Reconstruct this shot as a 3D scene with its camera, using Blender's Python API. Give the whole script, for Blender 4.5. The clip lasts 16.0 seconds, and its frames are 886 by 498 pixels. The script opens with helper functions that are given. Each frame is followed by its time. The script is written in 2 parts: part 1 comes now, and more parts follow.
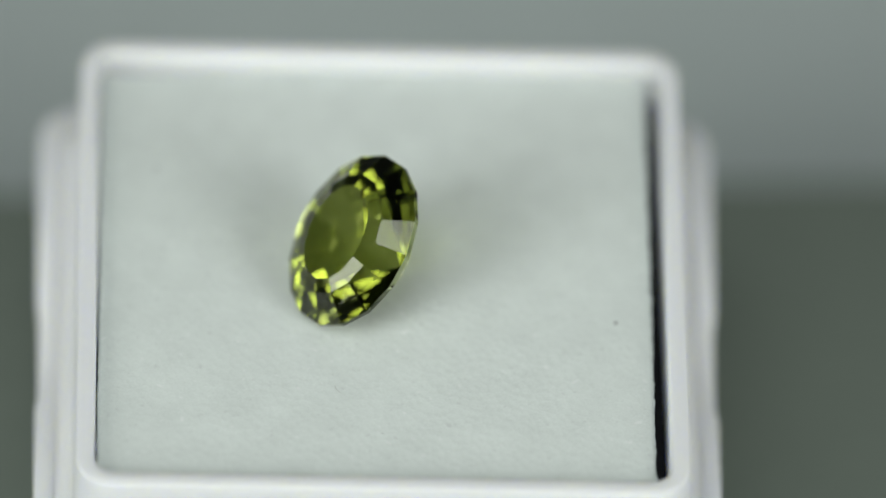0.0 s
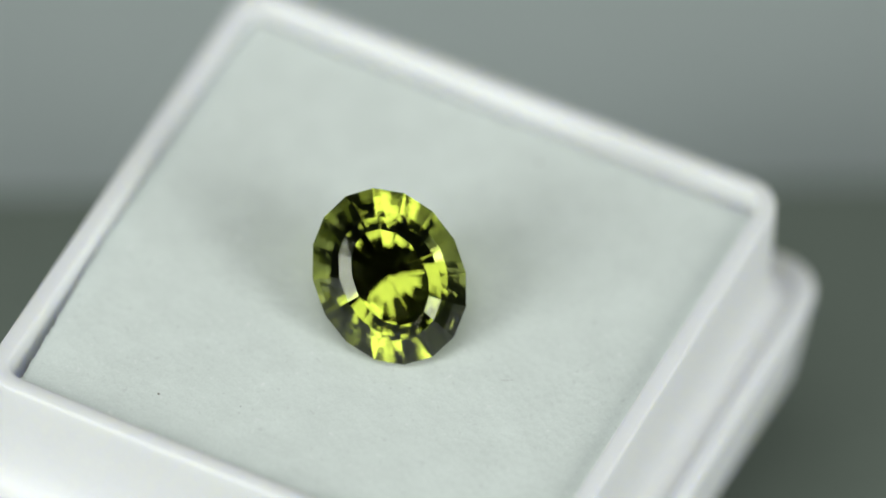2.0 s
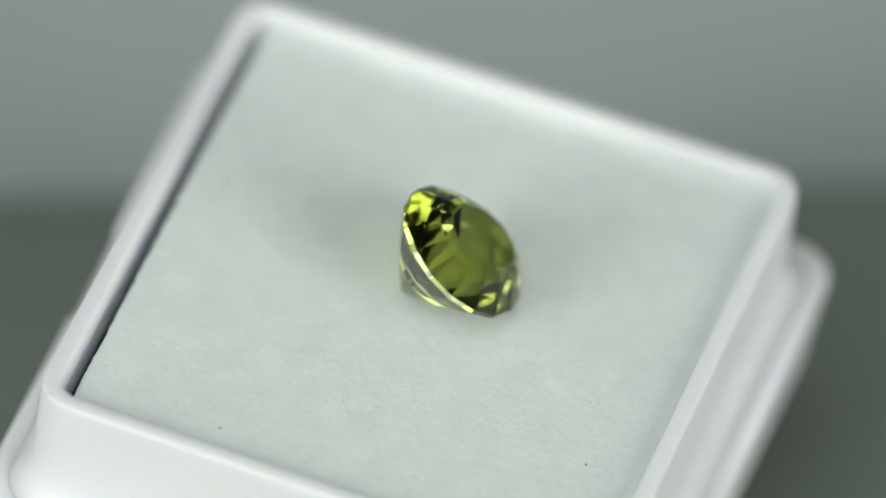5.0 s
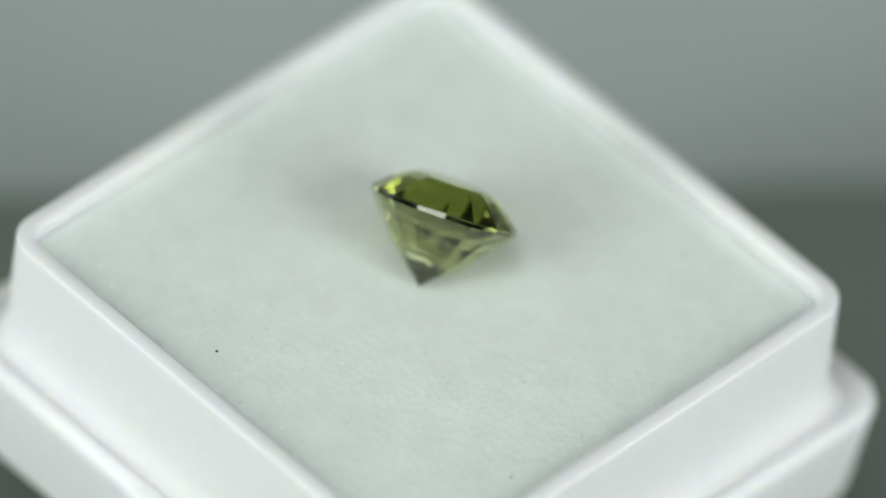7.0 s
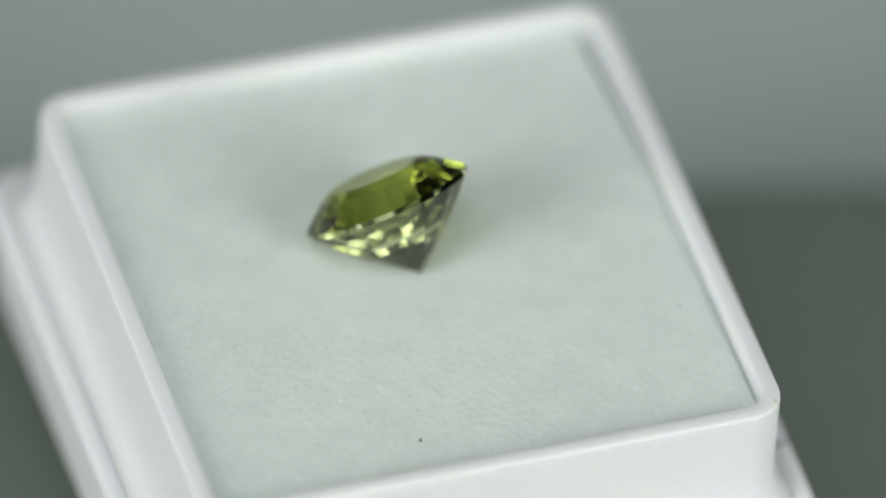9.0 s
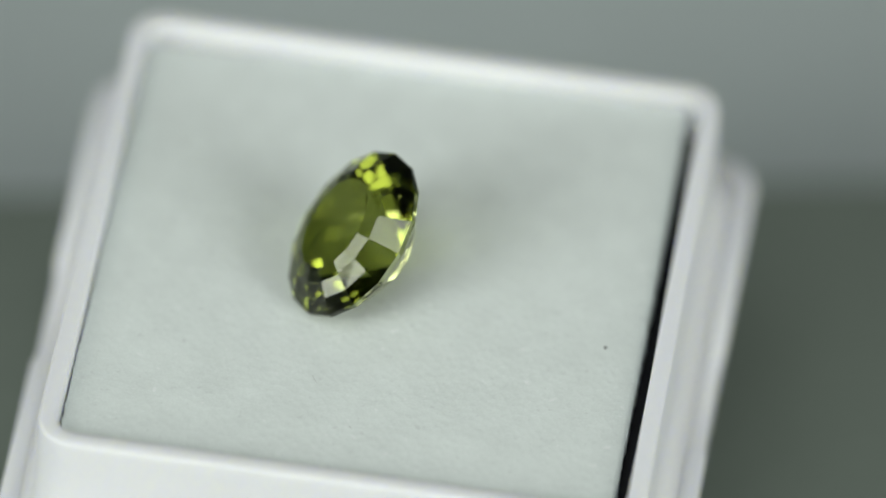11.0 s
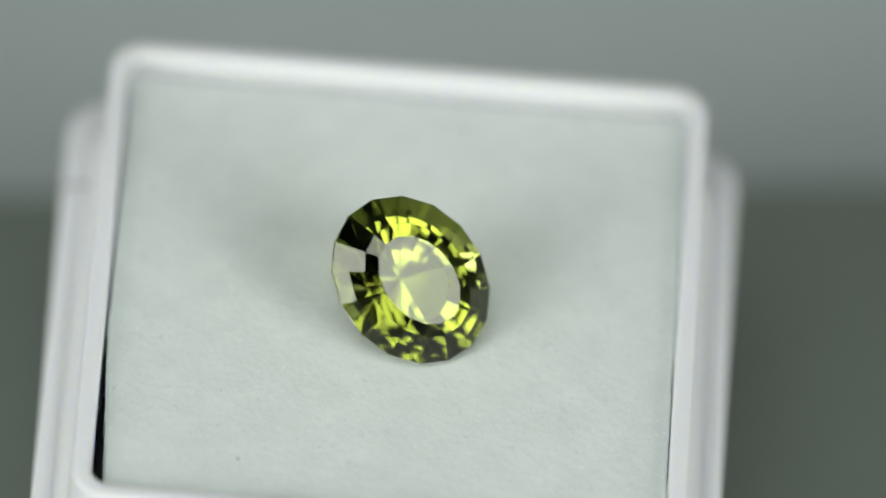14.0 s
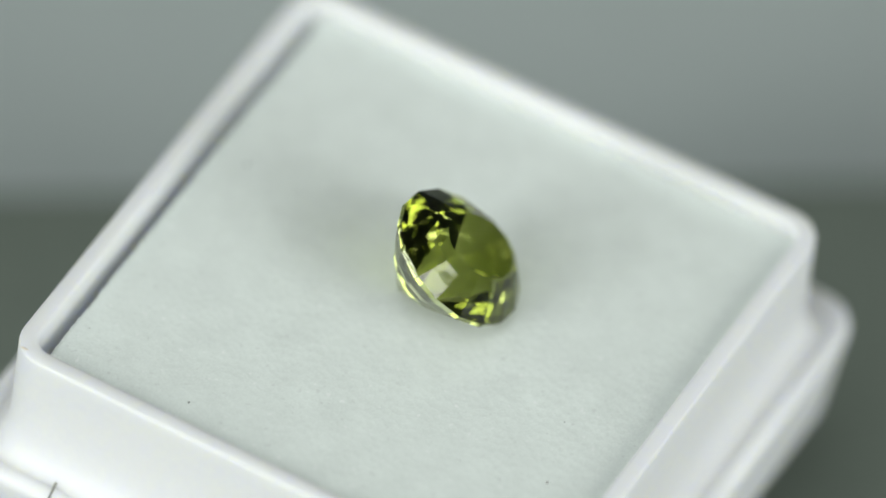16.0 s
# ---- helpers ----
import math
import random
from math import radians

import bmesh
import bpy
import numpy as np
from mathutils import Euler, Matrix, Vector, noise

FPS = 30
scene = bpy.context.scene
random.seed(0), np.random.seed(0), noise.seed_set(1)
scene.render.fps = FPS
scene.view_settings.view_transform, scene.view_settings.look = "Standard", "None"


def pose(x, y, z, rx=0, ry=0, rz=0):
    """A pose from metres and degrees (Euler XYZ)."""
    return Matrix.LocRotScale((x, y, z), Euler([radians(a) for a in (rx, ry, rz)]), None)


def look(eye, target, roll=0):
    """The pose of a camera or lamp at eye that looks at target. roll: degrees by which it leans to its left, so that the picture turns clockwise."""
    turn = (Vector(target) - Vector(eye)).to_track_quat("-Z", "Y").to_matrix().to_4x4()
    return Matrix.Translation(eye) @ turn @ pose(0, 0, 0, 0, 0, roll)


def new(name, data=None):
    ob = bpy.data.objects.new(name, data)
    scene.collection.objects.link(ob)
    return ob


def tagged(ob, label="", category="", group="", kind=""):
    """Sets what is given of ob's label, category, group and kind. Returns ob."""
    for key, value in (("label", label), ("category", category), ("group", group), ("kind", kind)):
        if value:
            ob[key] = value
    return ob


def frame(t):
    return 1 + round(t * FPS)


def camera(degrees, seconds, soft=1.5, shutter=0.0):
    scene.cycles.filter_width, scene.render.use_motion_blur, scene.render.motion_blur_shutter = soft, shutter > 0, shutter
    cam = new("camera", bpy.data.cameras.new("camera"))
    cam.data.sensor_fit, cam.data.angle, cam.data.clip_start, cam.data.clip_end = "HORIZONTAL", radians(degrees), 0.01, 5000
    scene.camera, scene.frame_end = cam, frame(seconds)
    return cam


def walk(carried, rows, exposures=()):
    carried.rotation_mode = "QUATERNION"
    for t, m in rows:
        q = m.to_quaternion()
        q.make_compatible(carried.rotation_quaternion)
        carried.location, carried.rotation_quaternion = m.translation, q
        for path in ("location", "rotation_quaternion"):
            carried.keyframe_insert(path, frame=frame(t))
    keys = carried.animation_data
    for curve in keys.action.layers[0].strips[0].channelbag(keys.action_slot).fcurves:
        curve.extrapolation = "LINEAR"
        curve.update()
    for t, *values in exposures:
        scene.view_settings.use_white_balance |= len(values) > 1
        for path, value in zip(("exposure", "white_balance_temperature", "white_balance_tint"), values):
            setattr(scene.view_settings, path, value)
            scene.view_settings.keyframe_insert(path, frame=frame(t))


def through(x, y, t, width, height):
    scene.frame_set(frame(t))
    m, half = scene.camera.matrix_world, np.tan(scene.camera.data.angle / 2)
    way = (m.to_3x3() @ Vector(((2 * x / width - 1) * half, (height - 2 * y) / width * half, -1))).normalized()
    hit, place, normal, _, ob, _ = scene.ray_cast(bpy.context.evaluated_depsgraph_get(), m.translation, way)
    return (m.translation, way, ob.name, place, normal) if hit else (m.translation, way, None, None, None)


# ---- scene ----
cam = camera(4.346, 16.0, soft=1.5)
cam.data.dof.use_dof = True
cam.data.dof.focus_distance = 0.5019
cam.data.dof.aperture_fstop = 14.0
EYE, AIM = (0.0, -0.34376, 0.37170), (0.00154, 0.00186, 0.0)
walk(cam, [(0.0, look(EYE, AIM, 5.79)), (16.0, look(EYE, AIM, 5.79))], [(0.0, -0.10), (1.4, 0.08), (2.77, -0.08), (4.2, 0.08), (5.6, -0.09), (7.0, 0.07), (8.42, -0.12), (9.8, 0.07), (11.24, -0.09), (12.65, 0.08), (14.07, -0.08), (15.5, 0.08), (16.0, 0.06)])

# ---- world and lights ----
MM = 0.001
world = bpy.data.worlds.new("studio")
scene.world = world
world.use_nodes = True
world.node_tree.nodes["Background"].inputs["Color"].default_value = (0.80, 0.86, 0.88, 1)
world.node_tree.nodes["Background"].inputs["Strength"].default_value = 0.05


def softbox(azimuth, elevation, distance, width, height, power, colour):
    """A photo lamp out of view, aimed at the stone."""
    a, e = radians(azimuth), radians(elevation)
    eye = (distance * math.cos(e) * math.cos(a), distance * math.cos(e) * math.sin(a), distance * math.sin(e))
    data = bpy.data.lights.new("softbox", "AREA")
    data.shape, data.size, data.size_y, data.energy, data.color = "RECTANGLE", width, height, power, colour
    lamp = new("softbox", data)
    lamp.matrix_world = look(eye, (0, 0, 0))
    return lamp


softbox(-139, 22.5, 0.34, 0.136, 0.287, 0.80, (0.955, 1.0, 0.97))
softbox(-39, 22.5, 0.34, 0.136, 0.287, 0.80, (0.955, 1.0, 0.97))
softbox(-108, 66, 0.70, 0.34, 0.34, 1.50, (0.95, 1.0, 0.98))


# ---- materials ----
def material(name, colour, rough, spread=0.06, scale=400.0, bump=0.0, bump_scale=3000.0, spec=0.5, stains=0.0):
    """A plain surface with variation at two scales and a fine relief."""
    m = bpy.data.materials.new(name)
    m.use_nodes = True
    n, l = m.node_tree.nodes, m.node_tree.links
    b = n["Principled BSDF"]
    b.inputs["Roughness"].default_value = rough
    b.inputs["Specular IOR Level"].default_value = spec
    where = n.new("ShaderNodeTexCoord")
    fine, wide = n.new("ShaderNodeTexNoise"), n.new("ShaderNodeTexNoise")
    fine.inputs["Scale"].default_value, fine.inputs["Detail"].default_value = bump_scale, 4
    wide.inputs["Scale"].default_value, wide.inputs["Detail"].default_value = scale, 3
    for t in (fine, wide):
        l.new(where.outputs["Object"], t.inputs["Vector"])
    ramp = n.new("ShaderNodeValToRGB")
    ramp.color_ramp.elements[0].position, ramp.color_ramp.elements[1].position = 0.3, 0.7
    ramp.color_ramp.elements[0].color = (*[c * (1 - spread) for c in colour], 1)
    ramp.color_ramp.elements[1].color = (*[min(1, c * (1 + spread)) for c in colour], 1)
    mix = n.new("ShaderNodeMix")
    mix.inputs["Factor"].default_value = 0.5
    l.new(wide.outputs["Fac"], mix.inputs["A"])
    l.new(fine.outputs["Fac"], mix.inputs["B"])
    l.new(mix.outputs["Result"], ramp.inputs["Fac"])
    l.new(ramp.outputs["Color"], b.inputs["Base Color"])
    if bump:
        k = n.new("ShaderNodeBump")
        k.inputs["Strength"].default_value, k.inputs["Distance"].default_value = bump, 0.06 * MM
        l.new(fine.outputs["Fac"], k.inputs["Height"])
        l.new(k.outputs["Normal"], b.inputs["Normal"])
    return m


PLASTIC = material("white_plastic", (0.822, 0.828, 0.856), 0.5, 0.015, 300, 0.04, 2500, 0.3)
shell = PLASTIC.node_tree.nodes["Principled BSDF"]
shell.inputs["Subsurface Weight"].default_value = 0.8
shell.inputs["Subsurface Radius"].default_value = (0.7, 0.72, 0.95)
shell.inputs["Subsurface Scale"].default_value = 1.3 * MM
FOAM = material("white_foam", (0.76, 0.813, 0.781), 0.75, 0.07, 700, 0.09, 9000, 0.3)
tree = FOAM.node_tree
pits, pit_bump, spots = tree.nodes.new("ShaderNodeTexVoronoi"), tree.nodes.new("ShaderNodeBump"), tree.nodes.new("ShaderNodeTexCoord")
pits.inputs["Scale"].default_value = 2700
pit_bump.inputs["Strength"].default_value, pit_bump.inputs["Distance"].default_value = 0.28, 0.05 * MM
tree.links.new(spots.outputs["Object"], pits.inputs["Vector"])
tree.links.new(pits.outputs["Distance"], pit_bump.inputs["Height"])
tree.links.new(pit_bump.outputs["Normal"], next(n for n in tree.nodes if n.type == "BUMP" and n != pit_bump).inputs["Normal"])
# sparse closed cells: glints painted pale on a few; a few open and darker
cells, bright, open_cells, lift, sink = (tree.nodes.new(k) for k in ("ShaderNodeTexNoise", "ShaderNodeMapRange", "ShaderNodeMapRange", "ShaderNodeMix", "ShaderNodeMix"))
cells.inputs["Scale"].default_value, cells.inputs["Detail"].default_value = 2600, 1.5
tree.links.new(spots.outputs["Object"], cells.inputs["Vector"])
for node, lo, hi, top in ((bright, 0.67, 0.76, 0.5), (open_cells, 0.34, 0.24, 0.3)):
    node.inputs["From Min"].default_value, node.inputs["From Max"].default_value, node.inputs["To Max"].default_value = lo, hi, top
    tree.links.new(cells.outputs["Fac"], node.inputs["Value"])
skin = tree.nodes["Principled BSDF"].inputs["Base Color"]
ground = skin.links[0].from_socket
for node, source, factor, tone in ((lift, ground, bright, (0.93, 0.95, 0.94, 1)), (sink, None, open_cells, (0.50, 0.52, 0.51, 1))):
    node.data_type = "RGBA"
    tree.links.new(source or lift.outputs[2], node.inputs[6])
    node.inputs[7].default_value = tone
    tree.links.new(factor.outputs["Result"], node.inputs["Factor"])
tree.links.new(sink.outputs[2], skin)
BLACK_FOAM = material("black_foam", (0.012, 0.012, 0.014), 0.9, 0.2, 500, 0.5, 3000, 0.2)
SLATE = material("dark_slate", (0.180, 0.212, 0.180), 0.5, 0.08, 60, 0.0, 700, 0.5)
TABLE = material("grey_table", (0.475, 0.530, 0.519), 0.5, 0.04, 12, 0.0, 300, 0.4)
ROOM = material("room_paint", (0.36, 0.38, 0.37), 0.8, 0.04, 3, 0.0, 60, 0.3)
# for the added south wall out of view: darkens what the stone reflects
DARK_REFLECTION = material("dark_reflection_paint", (0.03, 0.032, 0.03), 0.8, 0.1, 3, 0.0, 60, 0.3)
DUST = material("dark_dust", (0.02, 0.018, 0.016), 0.8, 0.2, 3000)
FIBRE = material("grey_fibre", (0.24, 0.24, 0.22), 0.8, 0.2, 3000)
STAIN = material("yellow_stain", (0.78, 0.71, 0.60), 0.6, 0.1, 3000)


def gem_material(name, through, inside):
    """A clear stone: what passes the surface takes the first colour, what it throws back inside the second; outer glints stay neutral."""
    m = bpy.data.materials.new(name)
    m.use_nodes = True
    n, l = m.node_tree.nodes, m.node_tree.links
    b, deep, mix = n["Principled BSDF"], n.new("ShaderNodeBsdfGlass"), n.new("ShaderNodeMixShader")
    deep.inputs["Color"].default_value = (*inside, 1)
    deep.inputs["Roughness"].default_value, deep.inputs["IOR"].default_value = 0.0, 1.72
    mix.inputs["Fac"].default_value = 0.4
    l.new(b.outputs[0], mix.inputs[1])
    l.new(deep.outputs[0], mix.inputs[2])
    l.new(mix.outputs[0], n["Material Output"].inputs["Surface"])
    b.inputs["Base Color"].default_value = (*[c * c for c in through], 1)
    b.inputs["Roughness"].default_value, b.inputs["IOR"].default_value = 0.0, 1.72
    b.inputs["Transmission Weight"].default_value = 1.0
    return m


# light's path-length absorption put into tint: deep olive above, nearly clear towards the point
GEM_LONG_PATH = gem_material("gem_long_path_olive", (0.39, 0.432, 0.125), (0.58, 0.61, 0.28))
GEM_SHORT_PATH = gem_material("gem_short_path_pale", (0.89, 0.925, 0.76), (0.89, 0.91, 0.62))


# ---- mesh helpers ----
def part(name, bm, mat, parent=None, label="", smooth=False):
    """Links a bmesh as one mesh object under a thing or a part."""
    me = bpy.data.meshes.new(name)
    bmesh.ops.recalc_face_normals(bm, faces=bm.faces[:])
    for f in bm.faces:
        f.smooth = smooth
    bm.to_mesh(me)
    bm.free()
    me.materials.append(mat)
    ob = new(name, me)
    ob.parent = parent
    return tagged(ob, label)


def rounded_square(half, radius, z, steps=8, inner=(-10.0, -3.0, -2.4, 0.0, 2.4, 3.0, 10.0)):
    """Points in millimetres round a square with rounded corners, with some along each side."""
    pts = []
    for k in range(4):
        a = k * math.pi / 2
        c, s = math.cos(a), math.sin(a)
        side = [(half, y) for y in inner]
        flat = half - radius
        side += [(flat + radius * math.cos(t), flat + radius * math.sin(t)) for t in (math.pi / 2 * i / steps for i in range(steps + 1))]
        pts += [(x * c - y * s, x * s + y * c, z) for x, y in side]
    return pts


def loft(rings, closed=False, cap_first=False, cap_last=False):
    """A bmesh skinned over rings of equal length, in millimetres."""
    bm = bmesh.new()
    rows = [[bm.verts.new([c * MM for c in p]) for p in r] for r in rings]
    pairs = list(zip(rows, rows[1:])) + ([(rows[-1], rows[0])] if closed else [])
    for a, b in pairs:
        for i in range(len(a)):
            j = (i + 1) % len(a)
            bm.faces.new((a[i], a[j], b[j], b[i]))
    if cap_first:
        bm.faces.new(rows[0][::-1])
    if cap_last:
        bm.faces.new(rows[-1])
    return bm


def slab(x0, y0, z0, x1, y1, z1, edge=0.0):
    """A block with softened edges."""
    bm = bmesh.new()
    bmesh.ops.create_cube(bm, size=1)
    for v in bm.verts:
        v.co = Vector(((x0 + x1) / 2 + v.co.x * (x1 - x0), (y0 + y1) / 2 + v.co.y * (y1 - y0), (z0 + z1) / 2 + v.co.z * (z1 - z0)))
    if edge:
        bmesh.ops.bevel(bm, geom=bm.edges[:], offset=edge, segments=3, affect="EDGES")
    return bm


# ---- the studio ----
TABLE_Z = -0.032
tagged(part("table_surface", slab(-1.2, -1.2, TABLE_Z - 0.04, 1.2, 1.2, TABLE_Z), TABLE), "plain mid-grey matt table surface under everything", "table", kind="structure")
for name, box, paint, label in (("wall_north", (-1.2, 1.2, -0.07, 1.2, 1.3, 1.3), ROOM, "plain grey studio wall"), ("wall_south", (-1.2, -1.3, -0.07, 1.2, -1.2, 1.3), DARK_REFLECTION, "plain unseen studio wall, darkened to keep the stone's reflections dark"),
                                ("wall_east", (1.2, -1.3, -0.07, 1.3, 1.3, 1.3), ROOM, "plain grey studio wall"), ("wall_west", (-1.3, -1.3, -0.07, -1.2, 1.3, 1.3), ROOM, "plain grey studio wall")):
    tagged(part(name, slab(*box), paint), label, "wall", kind="structure")
tagged(part("ceiling", slab(-1.3, -1.3, 1.3, 1.3, 1.3, 1.4), ROOM), "plain grey studio ceiling", "ceiling", kind="structure")

SLATE_Z = -0.020
slate = part("slate_board", slab(-0.16, -0.30, TABLE_Z, 0.16, 0.0, SLATE_Z, 0.0008), SLATE)
slate.matrix_world = pose(0.0, 0.0248, 0, 0, 0, 8.9)
tagged(slate, "dark grey-green satin board lying on the table", "board")

# ---- things on the turntable ----
SEAT = pose(-1.03 * MM, 0.33 * MM, 0, 0, 0, 4.552) @ pose(0, 0, 0, -0.14, -1.69, 0)


def turned(t):
    return pose(0, 0, 0, 0, 0, 31.889 * t)


def thing(name, label, category):
    return tagged(new(name), label, category)


def turntable():
    ob = thing("turntable", "small round dark turntable under the white gem box", "turntable")
    rings = [[(r * math.cos(a), r * math.sin(a), z) for a in (2 * math.pi * i / 48 for i in range(48))] for r, z in ((10.6, -19.2), (11, -18.9), (11, -11.8), (10.7, -11.45))]
    part("platter", loft(rings, cap_first=True, cap_last=True), SLATE, ob, smooth=False)
    return ob


def gem_box():
    ob = thing("gem_box", "open square white plastic gem box with a stepped base", "box")

    def dip(ring, drop, inset):
        """Lowers the lip at the thumb recess in the middle of two opposite sides."""
        out = []
        for x, y, z in ring:
            k = 1 if abs(y) < 2.5 and abs(x) > 13.5 else 0
            out.append((x - math.copysign(inset * k, x), y, z - drop * k))
        return out

    base = [rounded_square(11.0, 1.0, -11.40), rounded_square(14.0, 1.6, -11.40), rounded_square(14.3, 1.8, -11.25), rounded_square(14.42, 1.9, -10.9),
            dip(rounded_square(14.84, 1.95, -6.6), 0, 0.04), dip(rounded_square(14.92, 1.98, -6.1), 0.35, 0.1), dip(rounded_square(14.88, 1.95, -5.82), 0.4, 0.12), dip(rounded_square(14.76, 1.9, -5.66), 0.42, 0.1),
            dip(rounded_square(14.5, 2.0, -5.60), 0.42, 0.05), rounded_square(14.2, 1.9, -5.70), rounded_square(13.9, 1.85, -5.80), rounded_square(13.0, 1.6, -5.84)]
    part("base", loft(base, cap_first=True), PLASTIC, ob, "wide stepped white base with thumb recesses", smooth=True)
    up = 0.38
    wall = [rounded_square(14.05, 2.1, -5.76), rounded_square(13.75, 1.95, -5.66), rounded_square(13.5, 1.8, -5.42), rounded_square(13.32, 1.7, -5.0), rounded_square(13.22, 1.64, -4.4), rounded_square(13.15, 1.6, up - 0.5), rounded_square(13.15, 1.6, up - 0.18), rounded_square(13.135, 1.585, up - 0.09),
            rounded_square(13.10, 1.54, up - 0.02), rounded_square(13.03, 1.46, up), rounded_square(12.72, 1.2, up - 0.02), rounded_square(12.48, 1.0, up), rounded_square(12.40, 0.95, up - 0.02), rounded_square(12.35, 0.88, up - 0.08),
            rounded_square(12.33, 0.85, up - 0.2), rounded_square(12.25, 0.8, -9.4), rounded_square(11.0, 0.7, -9.6)]
    part("collar", loft(wall, cap_last=True), PLASTIC, ob, "thin raised inner wall with a rounded rim", smooth=True)
    # low ribs on either side of each thumb recess
    for k in (0, 2):
        for y in (-2.9, 2.9):
            rings = []
            for i in range(9):
                q = i / 8
                r = 0.55 * math.sqrt(max(0.01, 1 - q ** 2))
                rings.append([(13.1 + 0.62 * r * math.cos(a) * (1.25 - 0.6 * q), y + r * math.sin(a), -5.85 + 0.8 * q) for a in (2 * math.pi * j / 16 for j in range(16))])
            rib = part("rib", loft(rings, cap_first=True, cap_last=True), PLASTIC, ob, smooth=True)
            rib.matrix_basis = pose(0, 0, 0, 0, 0, 90 * k)
    rings = []
    for i in range(20):
        a = 2 * math.pi * i / 20
        rings.append([(13.186 + 0.008 * math.sin(c), -7.43 + (0.14 + 0.012 * math.cos(c)) * math.cos(a), -2.43 + (0.20 + 0.012 * math.cos(c)) * math.sin(a)) for c in (2 * math.pi * j / 8 for j in range(8))])
    part("mould_mark", loft(rings, closed=True), PLASTIC, ob, "faint moulded ring on the wall", smooth=True)
    mark = part("parting_mark", slab(-0.05 * MM, -0.55 * MM, -0.06 * MM, 0.05 * MM, 0.55 * MM, 0.05 * MM, 0.02 * MM), FIBRE, ob, "short dark parting mark on the base")
    mark.matrix_basis = pose(9.62 * MM, 14.35 * MM, -5.63 * MM, 2, 0, 12)
    bm = bmesh.new()
    bmesh.ops.create_icosphere(bm, subdivisions=2, radius=0.08 * MM, matrix=Matrix.Translation((12.45 * MM, 12.70 * MM, 0.37 * MM)) @ Matrix.Diagonal((2.4, 0.8, 0.45, 1)))
    part("stain", bm, STAIN, ob, "small yellowish stain on the rim", smooth=True)
    return ob


FOAM_Z = -0.42


def foam_top(x, y):
    """Height of the foam in millimetres: nearly flat, uneven, pressed in a little under the stone."""
    p = Vector((x, y, 0))
    h = FOAM_Z + 0.010 * noise.noise(p * 1.1) + 0.006 * noise.noise(p * 4.3) + 0.03 * noise.noise(p * 0.2)
    d = math.hypot(x - 0.2, y - 0.1)
    return h - 0.10 * math.exp(-(d / 2.2) ** 2)


def foam_pad():
    ob = thing("foam_pad", "pale greenish-white foam pad set in the white gem box", "foam pad")
    x0, x1, y0, n = -12.22, 11.71, -12.26, 150
    bm = bmesh.new()
    grid = []
    for j in range(n + 1):
        row = []
        for i in range(n + 1):
            x = x0 + (x1 - x0) * i / n
            y1 = 11.74 + min(0.44, max(0.0, 0.052 * (x + 11.5)))
            y = y0 + (y1 - y0) * j / n
            edge = min(i, j, n - i, n - j)
            wob = 0.06 * noise.noise(Vector((x * 2.7, y * 2.7, 5))) + 0.07 * noise.noise(Vector((x * 6, y * 6, 9)))
            if edge == 0:
                x += wob if i in (0, n) else 0
                y += wob if j in (0, n) else 0
            z = foam_top(x, y) - 0.06 * math.exp(-edge / 2.2)
            row.append(bm.verts.new((x * MM, y * MM, z * MM)))
        grid.append(row)
    for j in range(n):
        for i in range(n):
            bm.faces.new((grid[j][i], grid[j][i + 1], grid[j + 1][i + 1], grid[j + 1][i]))
    rim = [grid[0][i] for i in range(n)] + [grid[j][n] for j in range(n)] + [grid[n][i] for i in range(n, 0, -1)] + [grid[j][0] for j in range(n, 0, -1)]
    low = [bm.verts.new((v.co.x, v.co.y, -2.0 * MM)) for v in rim]
    for i in range(len(rim)):
        j = (i + 1) % len(rim)
        bm.faces.new((rim[i], rim[j], low[j], low[i]))
    bm.faces.new(low)
    part("white_layer", bm, FOAM, ob, "pale greenish-white top layer", smooth=True)
    part("black_layer", slab(-12.1 * MM, -12.1 * MM, -9.4 * MM, 12.22 * MM, 12.22 * MM, -2.0 * MM, 0.1 * MM), BLACK_FOAM, ob, "black underside layer")
    for x, y, r in ((10.14, -2.57, 0.085), (5.33, 10.78, 0.06), (7.51, -2.20, 0.03), (-9.76, 6.12, 0.07), (-8.71, 2.69, 0.03), (0.0, -9.2, 0.022), (11.05, 9.5, 0.022)):
        bm = bmesh.new()
        bmesh.ops.create_icosphere(bm, subdivisions=1, radius=r * MM)
        for v in bm.verts:
            v.co *= 1 + 0.5 * noise.noise(v.co * 9000 + Vector((x, y, 0)))
            v.co.z *= 0.6
            v.co += Vector((x * MM, y * MM, foam_top(x, y) * MM))
        part("dust_speck", bm, FIBRE if x < -9 or r < 0.025 else DUST, ob, "tiny dark dust speck")
    rings = []
    for i in range(9):
        q = i / 8 - 0.5
        rings.append([(q * 0.5, 0.2 * q * q + 0.007 * math.cos(a), 0.007 * math.sin(a)) for a in (2 * math.pi * j / 5 for j in range(5))])
    fibre = part("fibre", loft(rings, cap_first=True, cap_last=True), FIBRE, ob, "short curled grey fibre")
    fibre.matrix_basis = pose(-1.95 * MM, -6.77 * MM, (foam_top(-1.95, -6.77) + 0.02) * MM, 0, 0, -59)
    return ob


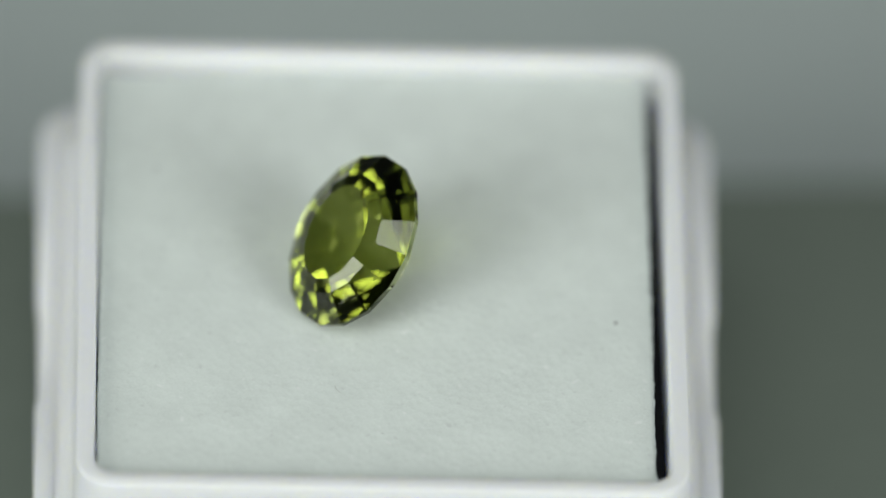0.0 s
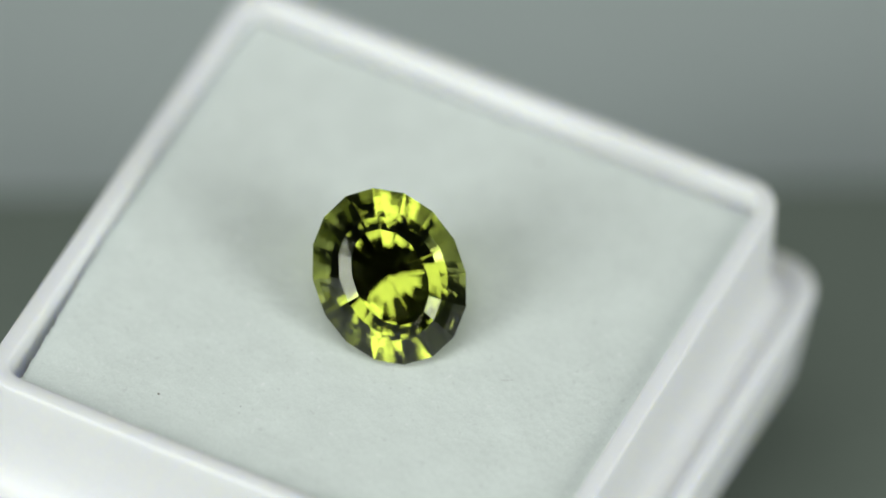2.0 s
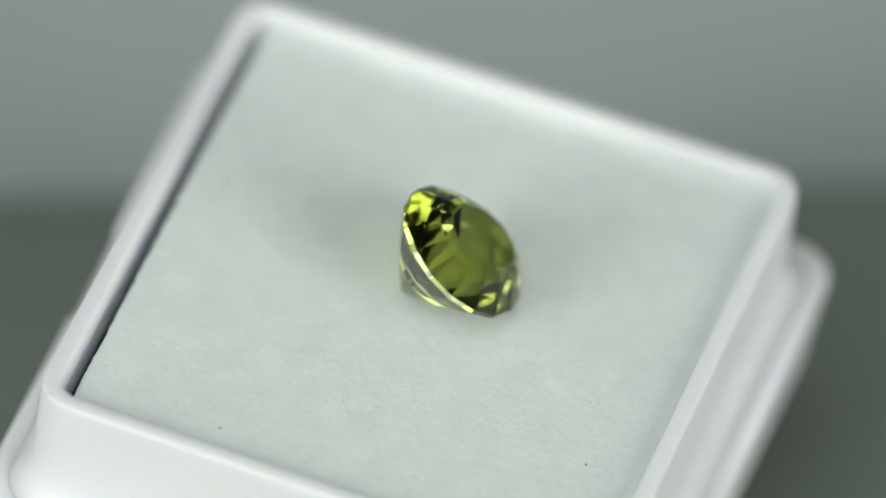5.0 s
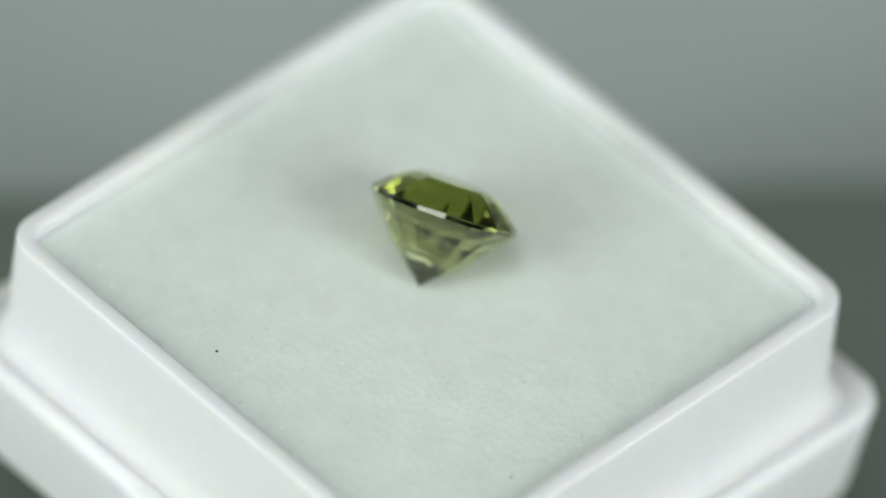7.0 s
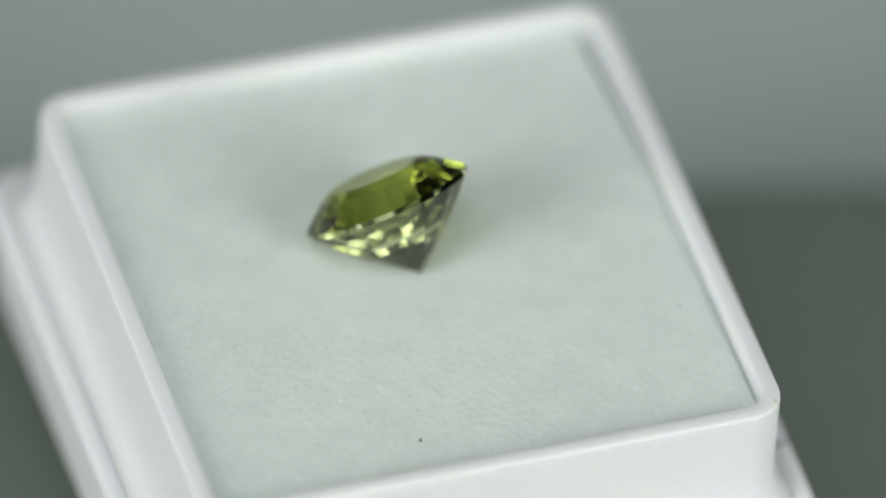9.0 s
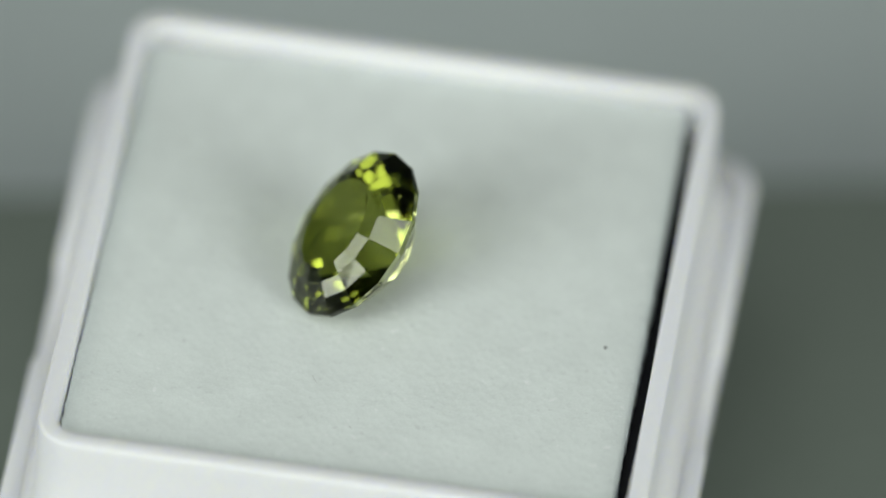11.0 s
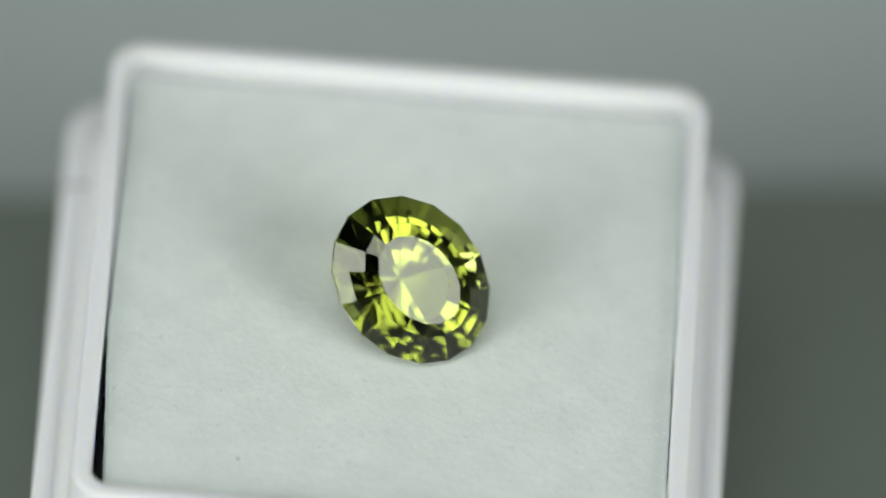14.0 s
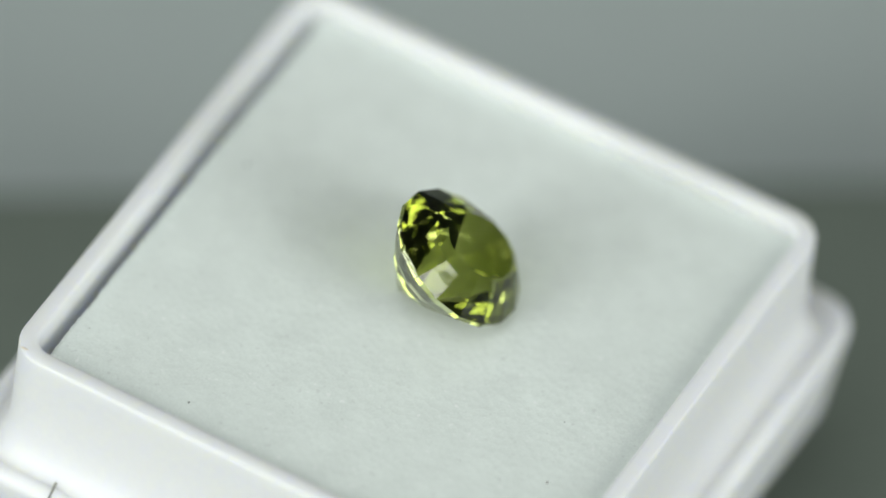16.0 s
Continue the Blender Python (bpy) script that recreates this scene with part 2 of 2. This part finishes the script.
def gemstone():
    """An oval step-cut stone: sixteen sides, three crown rows, three pavilion rows, origin at the culet."""
    A, B, P, N = 6.44 / 2, 7.87 / 2, 3.51, 16
    rng = random.Random(5)
    phase = [(i + 0.14 + rng.uniform(-0.04, 0.04)) * 2 * math.pi / N for i in range(N)]

    def ring(bm, rx, ry, z):
        return [bm.verts.new((A * rx * math.cos(a) * MM, B * ry * math.sin(a) * MM, z * MM)) for a in phase]

    bm = bmesh.new()
    tip = bm.verts.new((0, 0, 0))
    p2 = ring(bm, 0.53, 0.53, P * 0.45)
    p1 = ring(bm, 0.785, 0.785, P * 0.72)
    g0 = ring(bm, 1.0, 1.0, P - 0.13)
    g1 = ring(bm, 1.0, 1.0, P + 0.10)
    c1 = ring(bm, 0.83, 0.85, P + 0.58)
    c2 = ring(bm, 0.65, 0.70, P + 1.01)
    c3 = ring(bm, 0.485, 0.555, P + 1.27)
    crown, girdle, pavilion = [], [], []
    for i in range(N):
        j = (i + 1) % N
        pavilion += [(tip, p2[j], p2[i])] + [(a[i], a[j], b[j], b[i]) for a, b in ((p2, p1), (p1, g0))]
        girdle += [(g0[i], g0[j], g1[j], g1[i])]
        crown += [(a[i], a[j], b[j], b[i]) for a, b in ((g1, c1), (c1, c2), (c2, c3))]
    ob = thing("gemstone", "oval faceted olive-green transparent gemstone leaning on the foam", "gemstone")
    middle = Vector((0, 0, P * 0.7 * MM))
    for name, faces, label in (("table_facet", [tuple(c3)], "flat oval facet on top"), ("crown", crown, "three stepped rows of olive facets"), ("girdle", girdle, "thin polished band"), ("pavilion", pavilion, "pointed faceted underside, tinted paler for short light paths")):
        me = bpy.data.meshes.new(name)
        verts = list({v: 0 for f in faces for v in f})
        at = {v: k for k, v in enumerate(verts)}
        loops = []
        for f in faces:
            n = (f[1].co - f[0].co).cross(f[2].co - f[0].co)
            loops.append([at[v] for v in (f if n.dot(f[0].co - middle) > 0 else f[::-1])])
        me.from_pydata([v.co[:] for v in verts], [], loops)
        # one stone throughout; only the tint for light paths differs
        me.materials.append(GEM_LONG_PATH if name in ("crown", "table_facet") else GEM_SHORT_PATH)
        piece = new(name, me)
        piece.parent = ob
        tagged(piece, label)
    bm.free()
    return ob


X, Y = Vector((0.68520, -0.65162, 0.32543)), Vector((0.38143, 0.70165, 0.60183))
Zn = X.cross(Y)
TILT = Matrix((X, Y, Zn)).transposed().to_4x4()
STONE = Matrix.Translation((0.87 * MM, 0.36 * MM, -0.10 * MM)) @ TILT

plate, holder, pad, stone = turntable(), gem_box(), foam_pad(), gemstone()


def motions():
    """The turntable carries everything round at an even pace."""
    steps = [0.5 * i for i in range(33)]
    for ob, local in ((plate, SEAT), (holder, SEAT), (pad, SEAT), (stone, SEAT @ STONE)):
        walk(ob, [(t, turned(t) @ local) for t in steps])


motions()
